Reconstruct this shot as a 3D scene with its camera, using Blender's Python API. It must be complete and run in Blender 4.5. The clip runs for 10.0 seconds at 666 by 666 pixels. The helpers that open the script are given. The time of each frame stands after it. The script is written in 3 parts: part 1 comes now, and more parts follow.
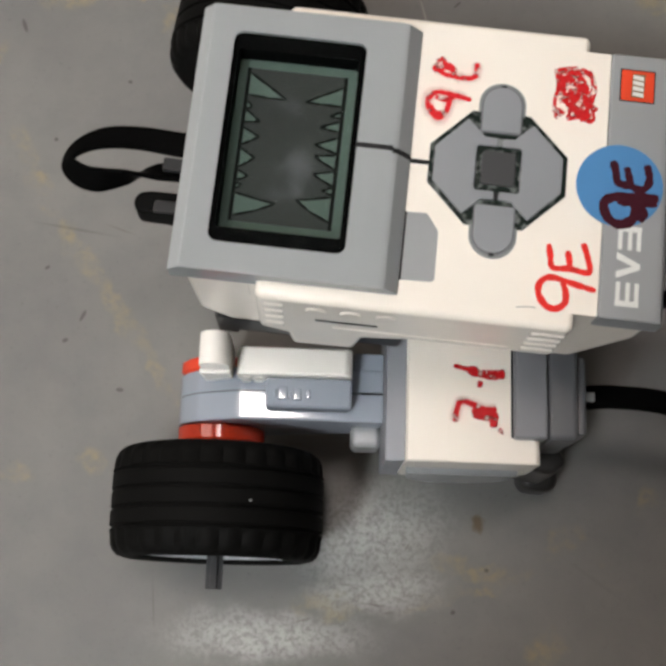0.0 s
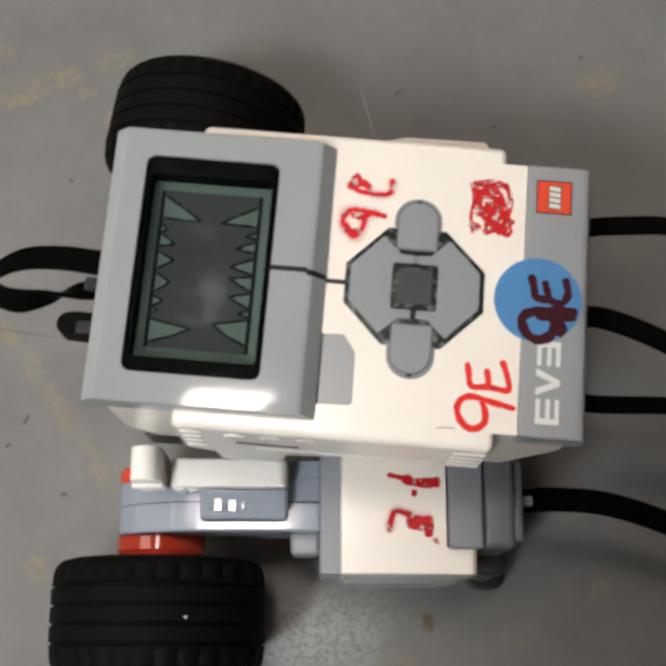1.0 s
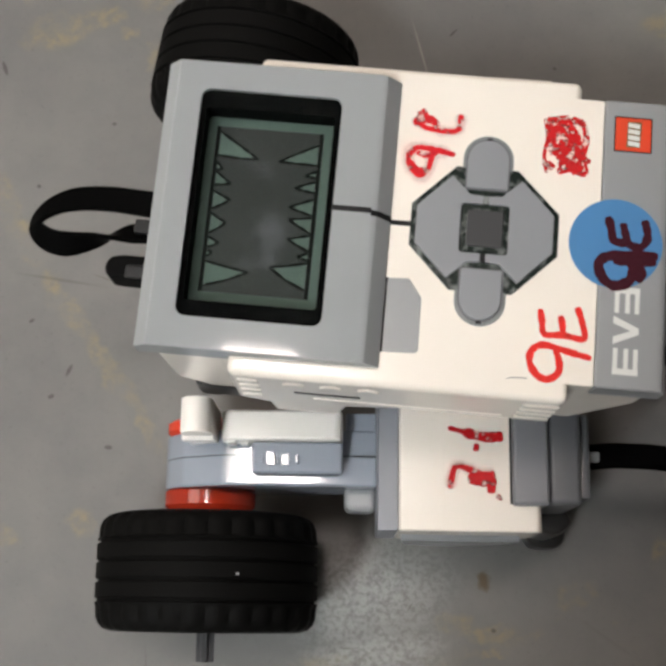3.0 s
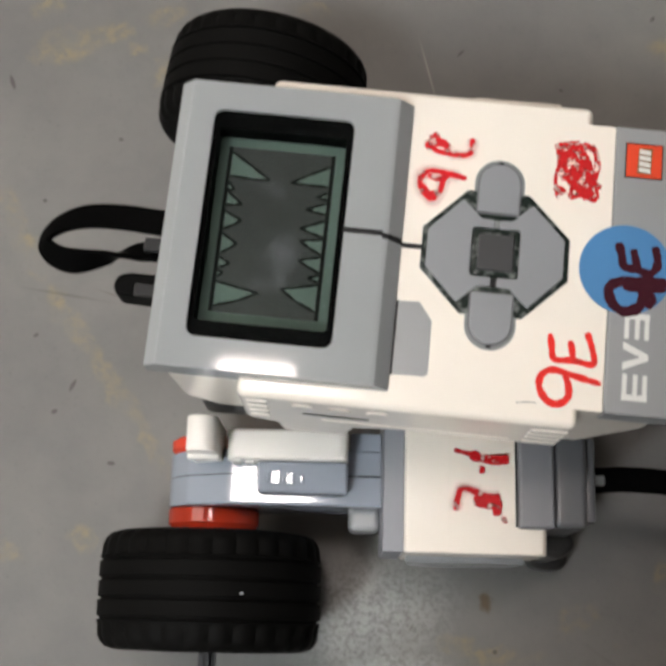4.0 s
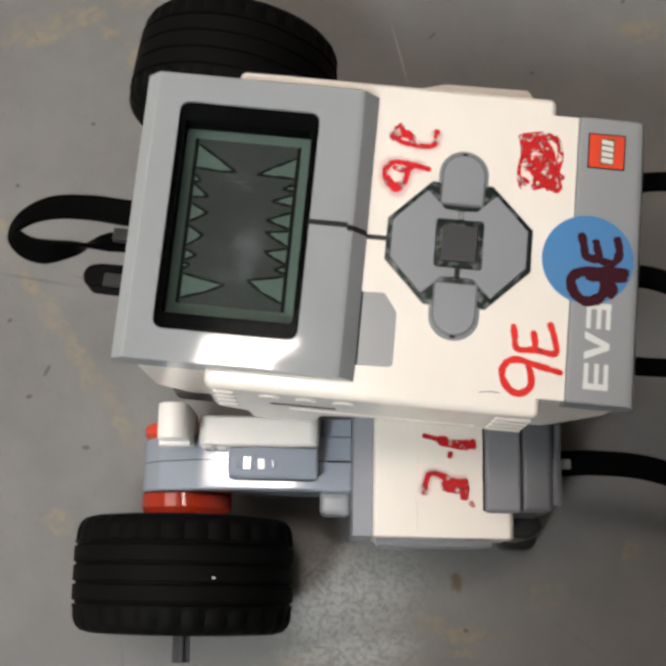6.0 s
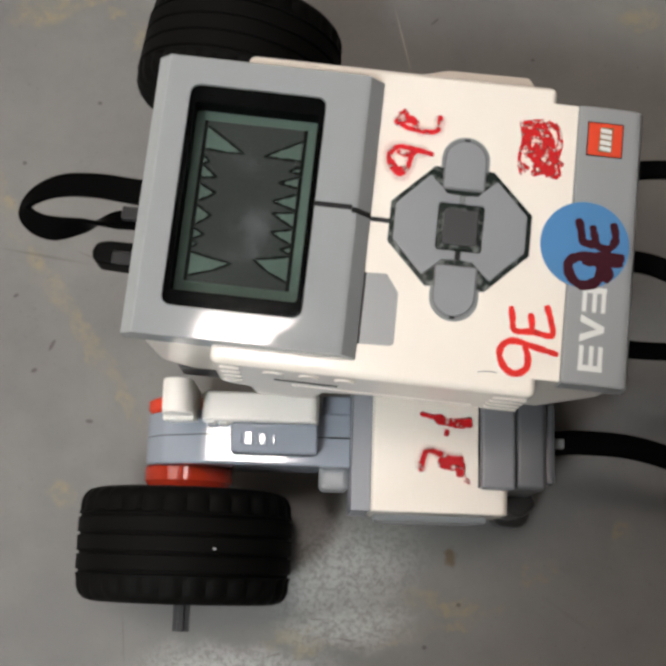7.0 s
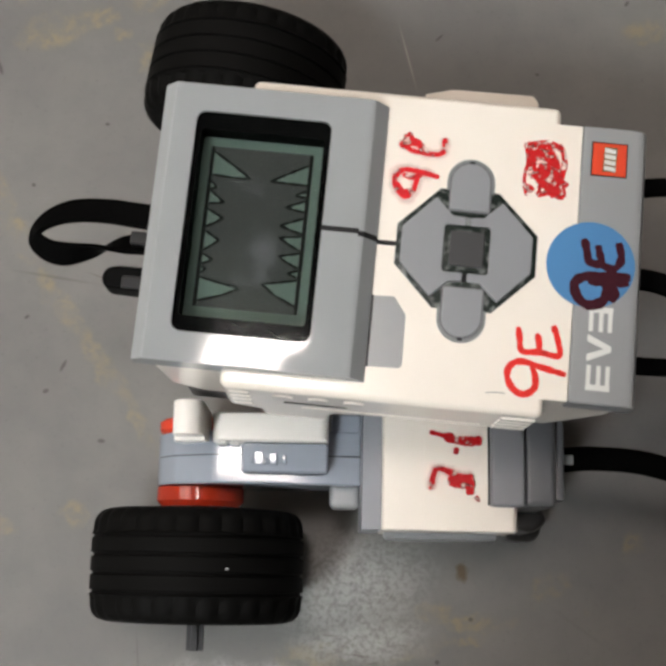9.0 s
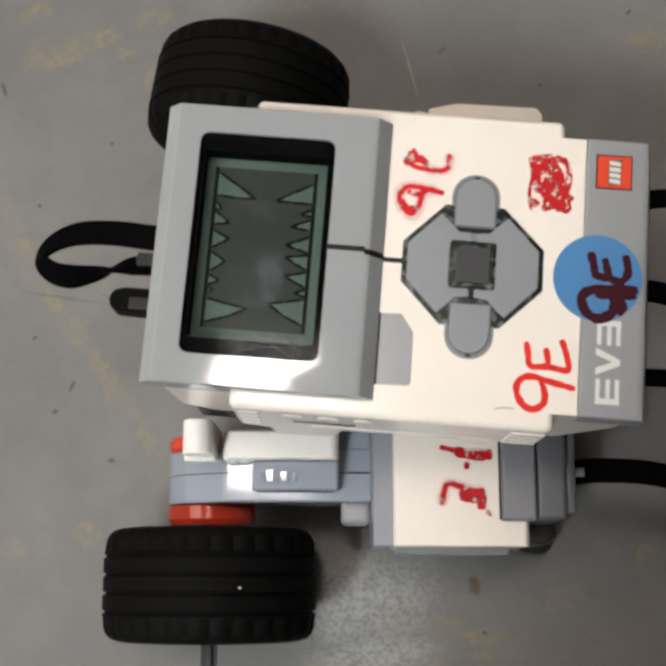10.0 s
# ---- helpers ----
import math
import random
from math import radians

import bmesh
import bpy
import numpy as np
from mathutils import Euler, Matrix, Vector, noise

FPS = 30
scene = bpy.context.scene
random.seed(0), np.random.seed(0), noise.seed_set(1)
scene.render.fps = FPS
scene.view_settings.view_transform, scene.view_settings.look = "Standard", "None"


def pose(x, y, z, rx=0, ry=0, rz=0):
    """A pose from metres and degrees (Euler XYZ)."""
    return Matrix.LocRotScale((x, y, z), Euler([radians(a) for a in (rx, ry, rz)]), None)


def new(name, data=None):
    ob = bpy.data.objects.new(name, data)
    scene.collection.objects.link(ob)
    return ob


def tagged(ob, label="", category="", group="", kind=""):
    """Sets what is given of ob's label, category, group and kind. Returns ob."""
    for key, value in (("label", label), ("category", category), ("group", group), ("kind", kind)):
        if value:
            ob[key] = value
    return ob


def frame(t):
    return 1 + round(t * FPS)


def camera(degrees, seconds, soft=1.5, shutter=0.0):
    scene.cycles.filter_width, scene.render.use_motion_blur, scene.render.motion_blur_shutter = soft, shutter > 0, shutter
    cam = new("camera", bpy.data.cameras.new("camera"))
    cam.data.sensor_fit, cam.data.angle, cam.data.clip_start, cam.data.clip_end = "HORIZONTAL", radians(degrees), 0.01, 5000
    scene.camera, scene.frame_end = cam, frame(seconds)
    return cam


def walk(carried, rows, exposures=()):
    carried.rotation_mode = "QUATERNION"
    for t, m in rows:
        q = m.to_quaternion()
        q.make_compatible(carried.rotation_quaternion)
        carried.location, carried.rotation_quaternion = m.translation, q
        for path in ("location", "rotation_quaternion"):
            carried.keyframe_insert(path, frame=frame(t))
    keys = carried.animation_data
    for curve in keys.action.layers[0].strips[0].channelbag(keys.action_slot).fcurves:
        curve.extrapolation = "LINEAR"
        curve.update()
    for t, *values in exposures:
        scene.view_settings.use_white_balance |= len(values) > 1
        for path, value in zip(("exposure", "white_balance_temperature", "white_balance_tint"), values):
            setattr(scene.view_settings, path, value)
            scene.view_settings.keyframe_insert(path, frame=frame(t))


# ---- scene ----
cam = camera(31.5, 10.0, soft=3.6, shutter=0.4)
PATH = [
    (0, pose(0.04228, -0.10355, 0.37032, 13.648, -1.123, 6.210)),
    (0.5, pose(0.04745, -0.09930, 0.37073, 14.426, -0.512, 5.560)),
    (0.8, pose(0.05148, -0.09057, 0.36937, 14.515, -1.064, 5.633)),
    (1, pose(0.05980, -0.08133, 0.37297, 15.231, -0.463, 4.642)),
    (1.2, pose(0.06225, -0.07999, 0.37101, 14.586, -0.189, 3.644)),
    (1.5, pose(0.05914, -0.08596, 0.36620, 14.373, 0.318, 3.538)),
    (2, pose(0.05834, -0.08117, 0.37029, 15.206, 1.158, 3.660)),
    (2.5, pose(0.05388, -0.08142, 0.36294, 14.124, 0.835, 4.912)),
    (2.7, pose(0.05263, -0.08192, 0.36092, 13.593, 0.857, 5.174)),
    (3.8, pose(0.04958, -0.08113, 0.35658, 13.159, 0.002, 5.651)),
    (4, pose(0.04809, -0.08005, 0.35960, 13.886, 0.200, 5.940)),
    (4.5, pose(0.05115, -0.07822, 0.36540, 15.044, 0.972, 5.711)),
    (5, pose(0.05236, -0.07321, 0.36044, 14.555, 2.391, 5.295)),
    (5.5, pose(0.05164, -0.07554, 0.35716, 13.403, 1.404, 5.262)),
    (5.7, pose(0.05212, -0.07549, 0.35906, 12.885, 0.564, 5.279)),
    (6.8, pose(0.05053, -0.07682, 0.37089, 11.560, -1.040, 6.197)),
    (7, pose(0.05006, -0.07779, 0.37065, 11.419, -0.868, 6.278)),
    (7.5, pose(0.05034, -0.07759, 0.37073, 11.767, -0.731, 5.951)),
    (8, pose(0.04658, -0.07641, 0.36920, 11.651, -0.807, 5.873)),
    (8.5, pose(0.04684, -0.07426, 0.37068, 11.081, -0.858, 5.945)),
    (9, pose(0.05002, -0.07383, 0.37344, 11.576, -0.229, 5.606)),
    (9.5, pose(0.04678, -0.07298, 0.37227, 11.410, 0.354, 5.544)),
    (10, pose(0.04988, -0.07126, 0.37383, 11.908, 0.390, 4.574)),
]
walk(cam, PATH)

# ---- light: a daylight-dim room with one ceiling lamp and two added fill panels ----
world = bpy.data.worlds.new("room_air")
scene.world = world
world.use_nodes = True
world.node_tree.nodes["Background"].inputs["Color"].default_value = (0.9, 0.95, 1.0, 1)
world.node_tree.nodes["Background"].inputs["Strength"].default_value = 0.05
scene.view_settings.exposure = 0.02
PANEL = 58.0

# ---- materials ----


def nodes_of(name):
    m = bpy.data.materials.new(name)
    m.use_nodes = True
    return m, m.node_tree.nodes, m.node_tree.links, m.node_tree.nodes["Principled BSDF"]


def plastic(name, colour, rough=0.3, grain=0.06, bump=0.05, scale=900.0, spec=0.5, dirt=0.05):
    """Moulded plastic: faint blotches, fine moulding grain and uneven gloss."""
    m, n, l, b = nodes_of(name)
    tc = n.new("ShaderNodeTexCoord")
    big = n.new("ShaderNodeTexNoise")
    big.inputs["Scale"].default_value, big.inputs["Detail"].default_value = 45.0, 5.0
    fine = n.new("ShaderNodeTexNoise")
    fine.inputs["Scale"].default_value, fine.inputs["Detail"].default_value = scale, 2.0
    l.new(tc.outputs["Object"], big.inputs["Vector"])
    l.new(tc.outputs["Object"], fine.inputs["Vector"])
    mix = n.new("ShaderNodeMix")
    mix.data_type = "RGBA"
    mix.inputs["A"].default_value = (*[c * (1 - dirt) for c in colour], 1)
    mix.inputs["B"].default_value = (*[min(1, c * (1 + grain)) for c in colour], 1)
    l.new(big.outputs["Fac"], mix.inputs["Factor"])
    l.new(mix.outputs["Result"], b.inputs["Base Color"])
    mr = n.new("ShaderNodeMapRange")
    mr.inputs["From Min"].default_value, mr.inputs["From Max"].default_value = 0.3, 0.7
    mr.inputs["To Min"].default_value, mr.inputs["To Max"].default_value = rough * 0.92, rough * 1.1
    l.new(big.outputs["Fac"], mr.inputs["Value"])
    l.new(mr.outputs["Result"], b.inputs["Roughness"])
    bp = n.new("ShaderNodeBump")
    bp.inputs["Strength"].default_value, bp.inputs["Distance"].default_value = bump, 0.0002
    l.new(fine.outputs["Fac"], bp.inputs["Height"])
    l.new(bp.outputs["Normal"], b.inputs["Normal"])
    b.inputs["Specular IOR Level"].default_value = spec
    return m


WHITE = plastic("white_abs", (0.835, 0.766, 0.682), 0.17, bump=0.02)
BEIGE = plastic("white_beam_abs", (0.85, 0.81, 0.755), 0.3)
GREY = plastic("grey_abs", (0.275, 0.28, 0.285), 0.3)
SHELLGREY = plastic("bezel_abs", (0.315, 0.325, 0.33), 0.055, bump=0.006)
ARMGREY = plastic("motor_grey_abs", (0.27, 0.295, 0.34), 0.08, bump=0.012)
RING = plastic("ring_grey_abs", (0.225, 0.23, 0.255), 0.42)
BUTTON = plastic("button_abs", (0.228, 0.234, 0.25), 0.38)
DARKGREY = plastic("dark_grey_abs", (0.10, 0.102, 0.108), 0.35)
MIDGREY = plastic("mid_grey_abs", (0.185, 0.185, 0.20), 0.35)
CENTRE = plastic("centre_button_abs", (0.034, 0.035, 0.037), 0.5)
RED = plastic("red_abs", (0.62, 0.05, 0.02), 0.14)
BLACK = plastic("black_abs", (0.008, 0.008, 0.009), 0.4, spec=0.25)
CABLE = plastic("cable_pvc", (0.0025, 0.0025, 0.0025), 0.5, spec=0.01)
RUBBER = plastic("tyre_rubber", (0.0035, 0.0034, 0.0032), 0.6, grain=0.5, bump=0.25, scale=1600.0, spec=0.045)
TRAY = plastic("screen_frame_black", (0.0018, 0.0019, 0.0019), 0.6, spec=0.02)
RIM = plastic("rim_grey", (0.42, 0.43, 0.44), 0.3)
AXLE = plastic("axle_grey", (0.04, 0.04, 0.042), 0.45, spec=0.2)
PRINT = plastic("white_print", (0.66, 0.66, 0.63), 0.45)
BLUE = plastic("blue_paper", (0.05, 0.185, 0.385), 0.5, grain=0.15)
LOGORED = plastic("logo_red", (0.68, 0.055, 0.015), 0.4)
LOGOEDGE = plastic("logo_edge", (0.16, 0.09, 0.03), 0.45)
LCD = plastic("lcd_green", (0.058, 0.080, 0.069), 0.5, grain=0.25, dirt=0.2, spec=0.05)
LCDDARK = plastic("lcd_dark_pixels", (0.020, 0.021, 0.020), 0.5, grain=0.7, spec=0.05)
LCDLINE = plastic("lcd_line_pixels", (0.006, 0.007, 0.006), 0.55, spec=0.03)
CEIL = plastic("ceiling_paint", (0.28, 0.28, 0.27), 0.8, bump=0.02, scale=60.0)
SHADEWALL = plastic("shade_wall_paint", (0.09, 0.086, 0.082), 0.7, bump=0.02, scale=60.0)
WALL = plastic("wall_paint", (0.42, 0.41, 0.38), 0.7, bump=0.02, scale=60.0)


def clear(name, colour, rough, alpha_like, ripple=0.35):
    """Tinted translucent plastic."""
    m, n, l, b = nodes_of(name)
    b.inputs["Base Color"].default_value = (*colour, 1)
    b.inputs["Roughness"].default_value = rough
    b.inputs["Transmission Weight"].default_value = alpha_like
    b.inputs["IOR"].default_value = 1.49
    tc, nz = n.new("ShaderNodeTexCoord"), n.new("ShaderNodeTexNoise")
    nz.inputs["Scale"].default_value = 420.0
    l.new(tc.outputs["Object"], nz.inputs["Vector"])
    bp = n.new("ShaderNodeBump")
    bp.inputs["Strength"].default_value, bp.inputs["Distance"].default_value = ripple, 0.0004
    l.new(nz.outputs["Fac"], bp.inputs["Height"])
    l.new(bp.outputs["Normal"], b.inputs["Normal"])
    return m


SMOKE = clear("smoked_light_guide", (0.028, 0.046, 0.034), 0.2, 0.0)
# pale glints of the smoked plastic, painted into its base colour by noise
glint_noise, glint_ramp = SMOKE.node_tree.nodes.new("ShaderNodeTexNoise"), SMOKE.node_tree.nodes.new("ShaderNodeValToRGB")
glint_place = SMOKE.node_tree.nodes.new("ShaderNodeTexCoord")
glint_noise.inputs["Scale"].default_value, glint_noise.inputs["Detail"].default_value = 420.0, 3.0
glint_ramp.color_ramp.elements[0].position, glint_ramp.color_ramp.elements[1].position = 0.5, 0.72
glint_ramp.color_ramp.elements[0].color, glint_ramp.color_ramp.elements[1].color = (0.012, 0.018, 0.015, 1), (0.20, 0.215, 0.205, 1)
SMOKE.node_tree.links.new(glint_place.outputs["Object"], glint_noise.inputs["Vector"])
SMOKE.node_tree.links.new(glint_noise.outputs["Fac"], glint_ramp.inputs["Fac"])
SMOKE.node_tree.links.new(glint_ramp.outputs["Color"], SMOKE.node_tree.nodes["Principled BSDF"].inputs["Base Color"])
GUIDE = clear("clear_light_guide", (0.22, 0.23, 0.23), 0.25, 0.0)
SKID = plastic("skid_plastic", (0.03, 0.028, 0.027), 0.3, spec=0.4)
BOOT = plastic("boot_pvc", (0.004, 0.004, 0.004), 0.5, grain=0.4, spec=0.02)
LATCH = plastic("latch_plastic", (0.022, 0.022, 0.023), 0.4, grain=0.5, spec=0.12)
PANE = clear("window_pane", (0.93, 0.97, 0.95), 0.05, 1.0, 0.006)
PANE.node_tree.nodes["Principled BSDF"].inputs["IOR"].default_value = 1.06


def ink(name, colour, cover, scale, full=1.0):
    """Marker ink that has partly rubbed off the plastic."""
    m, n, l, b = nodes_of(name)
    b.inputs["Base Color"].default_value = (*colour, 1)
    b.inputs["Roughness"].default_value = 0.45
    b.inputs["Specular IOR Level"].default_value = 0.2
    tc, nz, nf = n.new("ShaderNodeTexCoord"), n.new("ShaderNodeTexNoise"), n.new("ShaderNodeTexNoise")
    nz.inputs["Scale"].default_value, nz.inputs["Detail"].default_value = scale, 6.0
    nf.inputs["Scale"].default_value = scale * 2.3
    l.new(tc.outputs["Object"], nz.inputs["Vector"])
    l.new(tc.outputs["Object"], nf.inputs["Vector"])
    mr = n.new("ShaderNodeMapRange")
    mr.inputs["From Min"].default_value, mr.inputs["From Max"].default_value = cover, cover + 0.14
    mr.inputs["To Min"].default_value, mr.inputs["To Max"].default_value = 0.03, full
    l.new(nz.outputs["Fac"], mr.inputs["Value"])
    l.new(mr.outputs["Result"], b.inputs["Alpha"])
    mx = n.new("ShaderNodeMix")
    mx.data_type = "RGBA"
    mx.inputs["A"].default_value = (*[c * 0.75 for c in colour], 1)
    mx.inputs["B"].default_value = (*[min(1, c * 1.25) for c in colour], 1)
    l.new(nf.outputs["Fac"], mx.inputs["Factor"])
    l.new(mx.outputs["Result"], b.inputs["Base Color"])
    return m


INK = ink("red_ink", (0.72, 0.028, 0.022), 0.22, 260.0)
INKWORN = ink("worn_red_ink", (0.50, 0.012, 0.014), 0.36, 640.0)
INKMOTOR = ink("motor_red_ink", (0.44, 0.008, 0.012), 0.33, 380.0)
INKSMUDGE = ink("smudged_red_ink", (0.60, 0.014, 0.020), 0.36, 420.0)
INKPALE = ink("smeared_red_ink", (0.80, 0.10, 0.11), 0.30, 160.0, 0.10)
INKDARK = ink("dark_red_ink", (0.040, 0.005, 0.011), 0.16, 300.0)
INKDARK.node_tree.nodes["Principled BSDF"].inputs["Specular IOR Level"].default_value = 0.15


def glow_panel(name, strength):
    m, n, l, b = nodes_of(name)
    b.inputs["Base Color"].default_value = (0.8, 0.8, 0.8, 1)
    b.inputs["Emission Color"].default_value = (1.0, 0.893, 0.842, 1)
    b.inputs["Emission Strength"].default_value = strength
    return m


DIFFUSER = glow_panel("lit_diffuser", PANEL)
SOFT_FILL = glow_panel("wide_fill_panel", 4.8)
COOL_FILL = glow_panel("cool_fill_panel", 66.0)
COOL_FILL.node_tree.nodes["Principled BSDF"].inputs["Emission Color"].default_value = (0.91, 0.955, 0.975, 1)
SOFT_FILL.node_tree.nodes["Principled BSDF"].inputs["Emission Color"].default_value = (1.0, 0.885, 0.79, 1)
def lit_guide(name, core, rim, strength):
    """A light guide lit from one point behind it: pale and bright at the middle, green and patchy towards its ends."""
    m, n, l, b = nodes_of(name)
    b.inputs["Base Color"].default_value = (0.02, 0.05, 0.02, 1)
    tc, sep, off, size, fall, mix, nz, patch, mul = (n.new("ShaderNode" + k) for k in ("TexCoord", "SeparateXYZ", "Math", "Math", "MapRange", "Mix", "TexNoise", "MapRange", "Math"))
    l.new(tc.outputs["Object"], sep.inputs[0])
    off.operation, size.operation, mul.operation = "SUBTRACT", "ABSOLUTE", "MULTIPLY"
    l.new(sep.outputs["X"], off.inputs[0])
    off.inputs[1].default_value = 0.0739
    l.new(off.outputs[0], size.inputs[0])
    l.new(size.outputs[0], fall.inputs["Value"])
    for key, val in (("From Min", 0.0006), ("From Max", 0.0036), ("To Min", 1.0), ("To Max", 0.0)):
        fall.inputs[key].default_value = val
    mix.data_type = "RGBA"
    mix.inputs["A"].default_value, mix.inputs["B"].default_value = (*rim, 1), (*core, 1)
    l.new(fall.outputs["Result"], mix.inputs["Factor"])
    l.new(mix.outputs["Result"], b.inputs["Emission Color"])
    nz.inputs["Scale"].default_value, nz.inputs["Detail"].default_value = 620.0, 3.0
    l.new(tc.outputs["Object"], nz.inputs["Vector"])
    l.new(nz.outputs["Fac"], patch.inputs["Value"])
    for key, val in (("From Min", 0.36), ("From Max", 0.62), ("To Min", 0.25), ("To Max", 1.0)):
        patch.inputs[key].default_value = val
    l.new(patch.outputs["Result"], mul.inputs[0])
    mul.inputs[1].default_value = strength
    l.new(mul.outputs[0], b.inputs["Emission Strength"])
    return m


LIT = lit_guide("lit_green_light", (0.80, 1.0, 0.30), (0.36, 0.9, 0.02), 1.9)
LITSTEM = lit_guide("dim_green_stem", (0.14, 0.55, 0.02), (0.10, 0.5, 0.02), 0.6)
LITDIM = lit_guide("dim_green_light", (0.2, 1.0, 0.05), (0.2, 1.0, 0.05), 0.06)


def smear_material():
    """A greasy film on the display pane: one cloudy dab and a wiped streak, clear elsewhere."""
    m, n, l, b = nodes_of("glass_smear")
    b.inputs["Base Color"].default_value = (0.62, 0.64, 0.72, 1)
    b.inputs["Roughness"].default_value = 0.6
    b.inputs["Specular IOR Level"].default_value = 0.0
    tc, nz = n.new("ShaderNodeTexCoord"), n.new("ShaderNodeTexNoise")
    nz.inputs["Scale"].default_value, nz.inputs["Detail"].default_value = 260.0, 5.0
    l.new(tc.outputs["Object"], nz.inputs["Vector"])
    cloud = n.new("ShaderNodeMapRange")
    cloud.inputs["From Min"].default_value, cloud.inputs["From Max"].default_value = 0.34, 0.66
    l.new(nz.outputs["Fac"], cloud.inputs["Value"])
    total = None
    for x, y, long, wide, turn, most in ((27.6, -5.5, 7.5, 6.5, 30, 0.06), (29.5, -10.0, 6.0, 3.2, 70, 0.045), (24.5, -12.5, 4.0, 3.0, 0, 0.035), (26.0, 8.4, 9.0, 2.6, -25, 0.028)):
        mp, ln, fade, mul = (n.new("ShaderNode" + k) for k in ("Mapping", "VectorMath", "MapRange", "Math"))
        mp.vector_type = "TEXTURE"
        mp.inputs["Location"].default_value = (x / 1000, y / 1000, 0.12196)
        mp.inputs["Rotation"].default_value = (0, 0, radians(turn))
        mp.inputs["Scale"].default_value = (long / 1000, wide / 1000, 1)
        l.new(tc.outputs["Object"], mp.inputs["Vector"])
        ln.operation = "LENGTH"
        l.new(mp.outputs[0], ln.inputs[0])
        fade.interpolation_type = "SMOOTHSTEP"
        for key, val in (("From Min", 0.0), ("From Max", 1.0), ("To Min", most), ("To Max", 0.0)):
            fade.inputs[key].default_value = val
        l.new(ln.outputs["Value"], fade.inputs["Value"])
        mul.operation = "MULTIPLY"
        l.new(fade.outputs["Result"], mul.inputs[0])
        l.new(cloud.outputs["Result"], mul.inputs[1])
        if total is None:
            total = mul.outputs[0]
        else:
            add = n.new("ShaderNodeMath")
            l.new(total, add.inputs[0])
            l.new(mul.outputs[0], add.inputs[1])
            total = add.outputs[0]
    l.new(total, b.inputs["Alpha"])
    return m


SMEAR = smear_material()


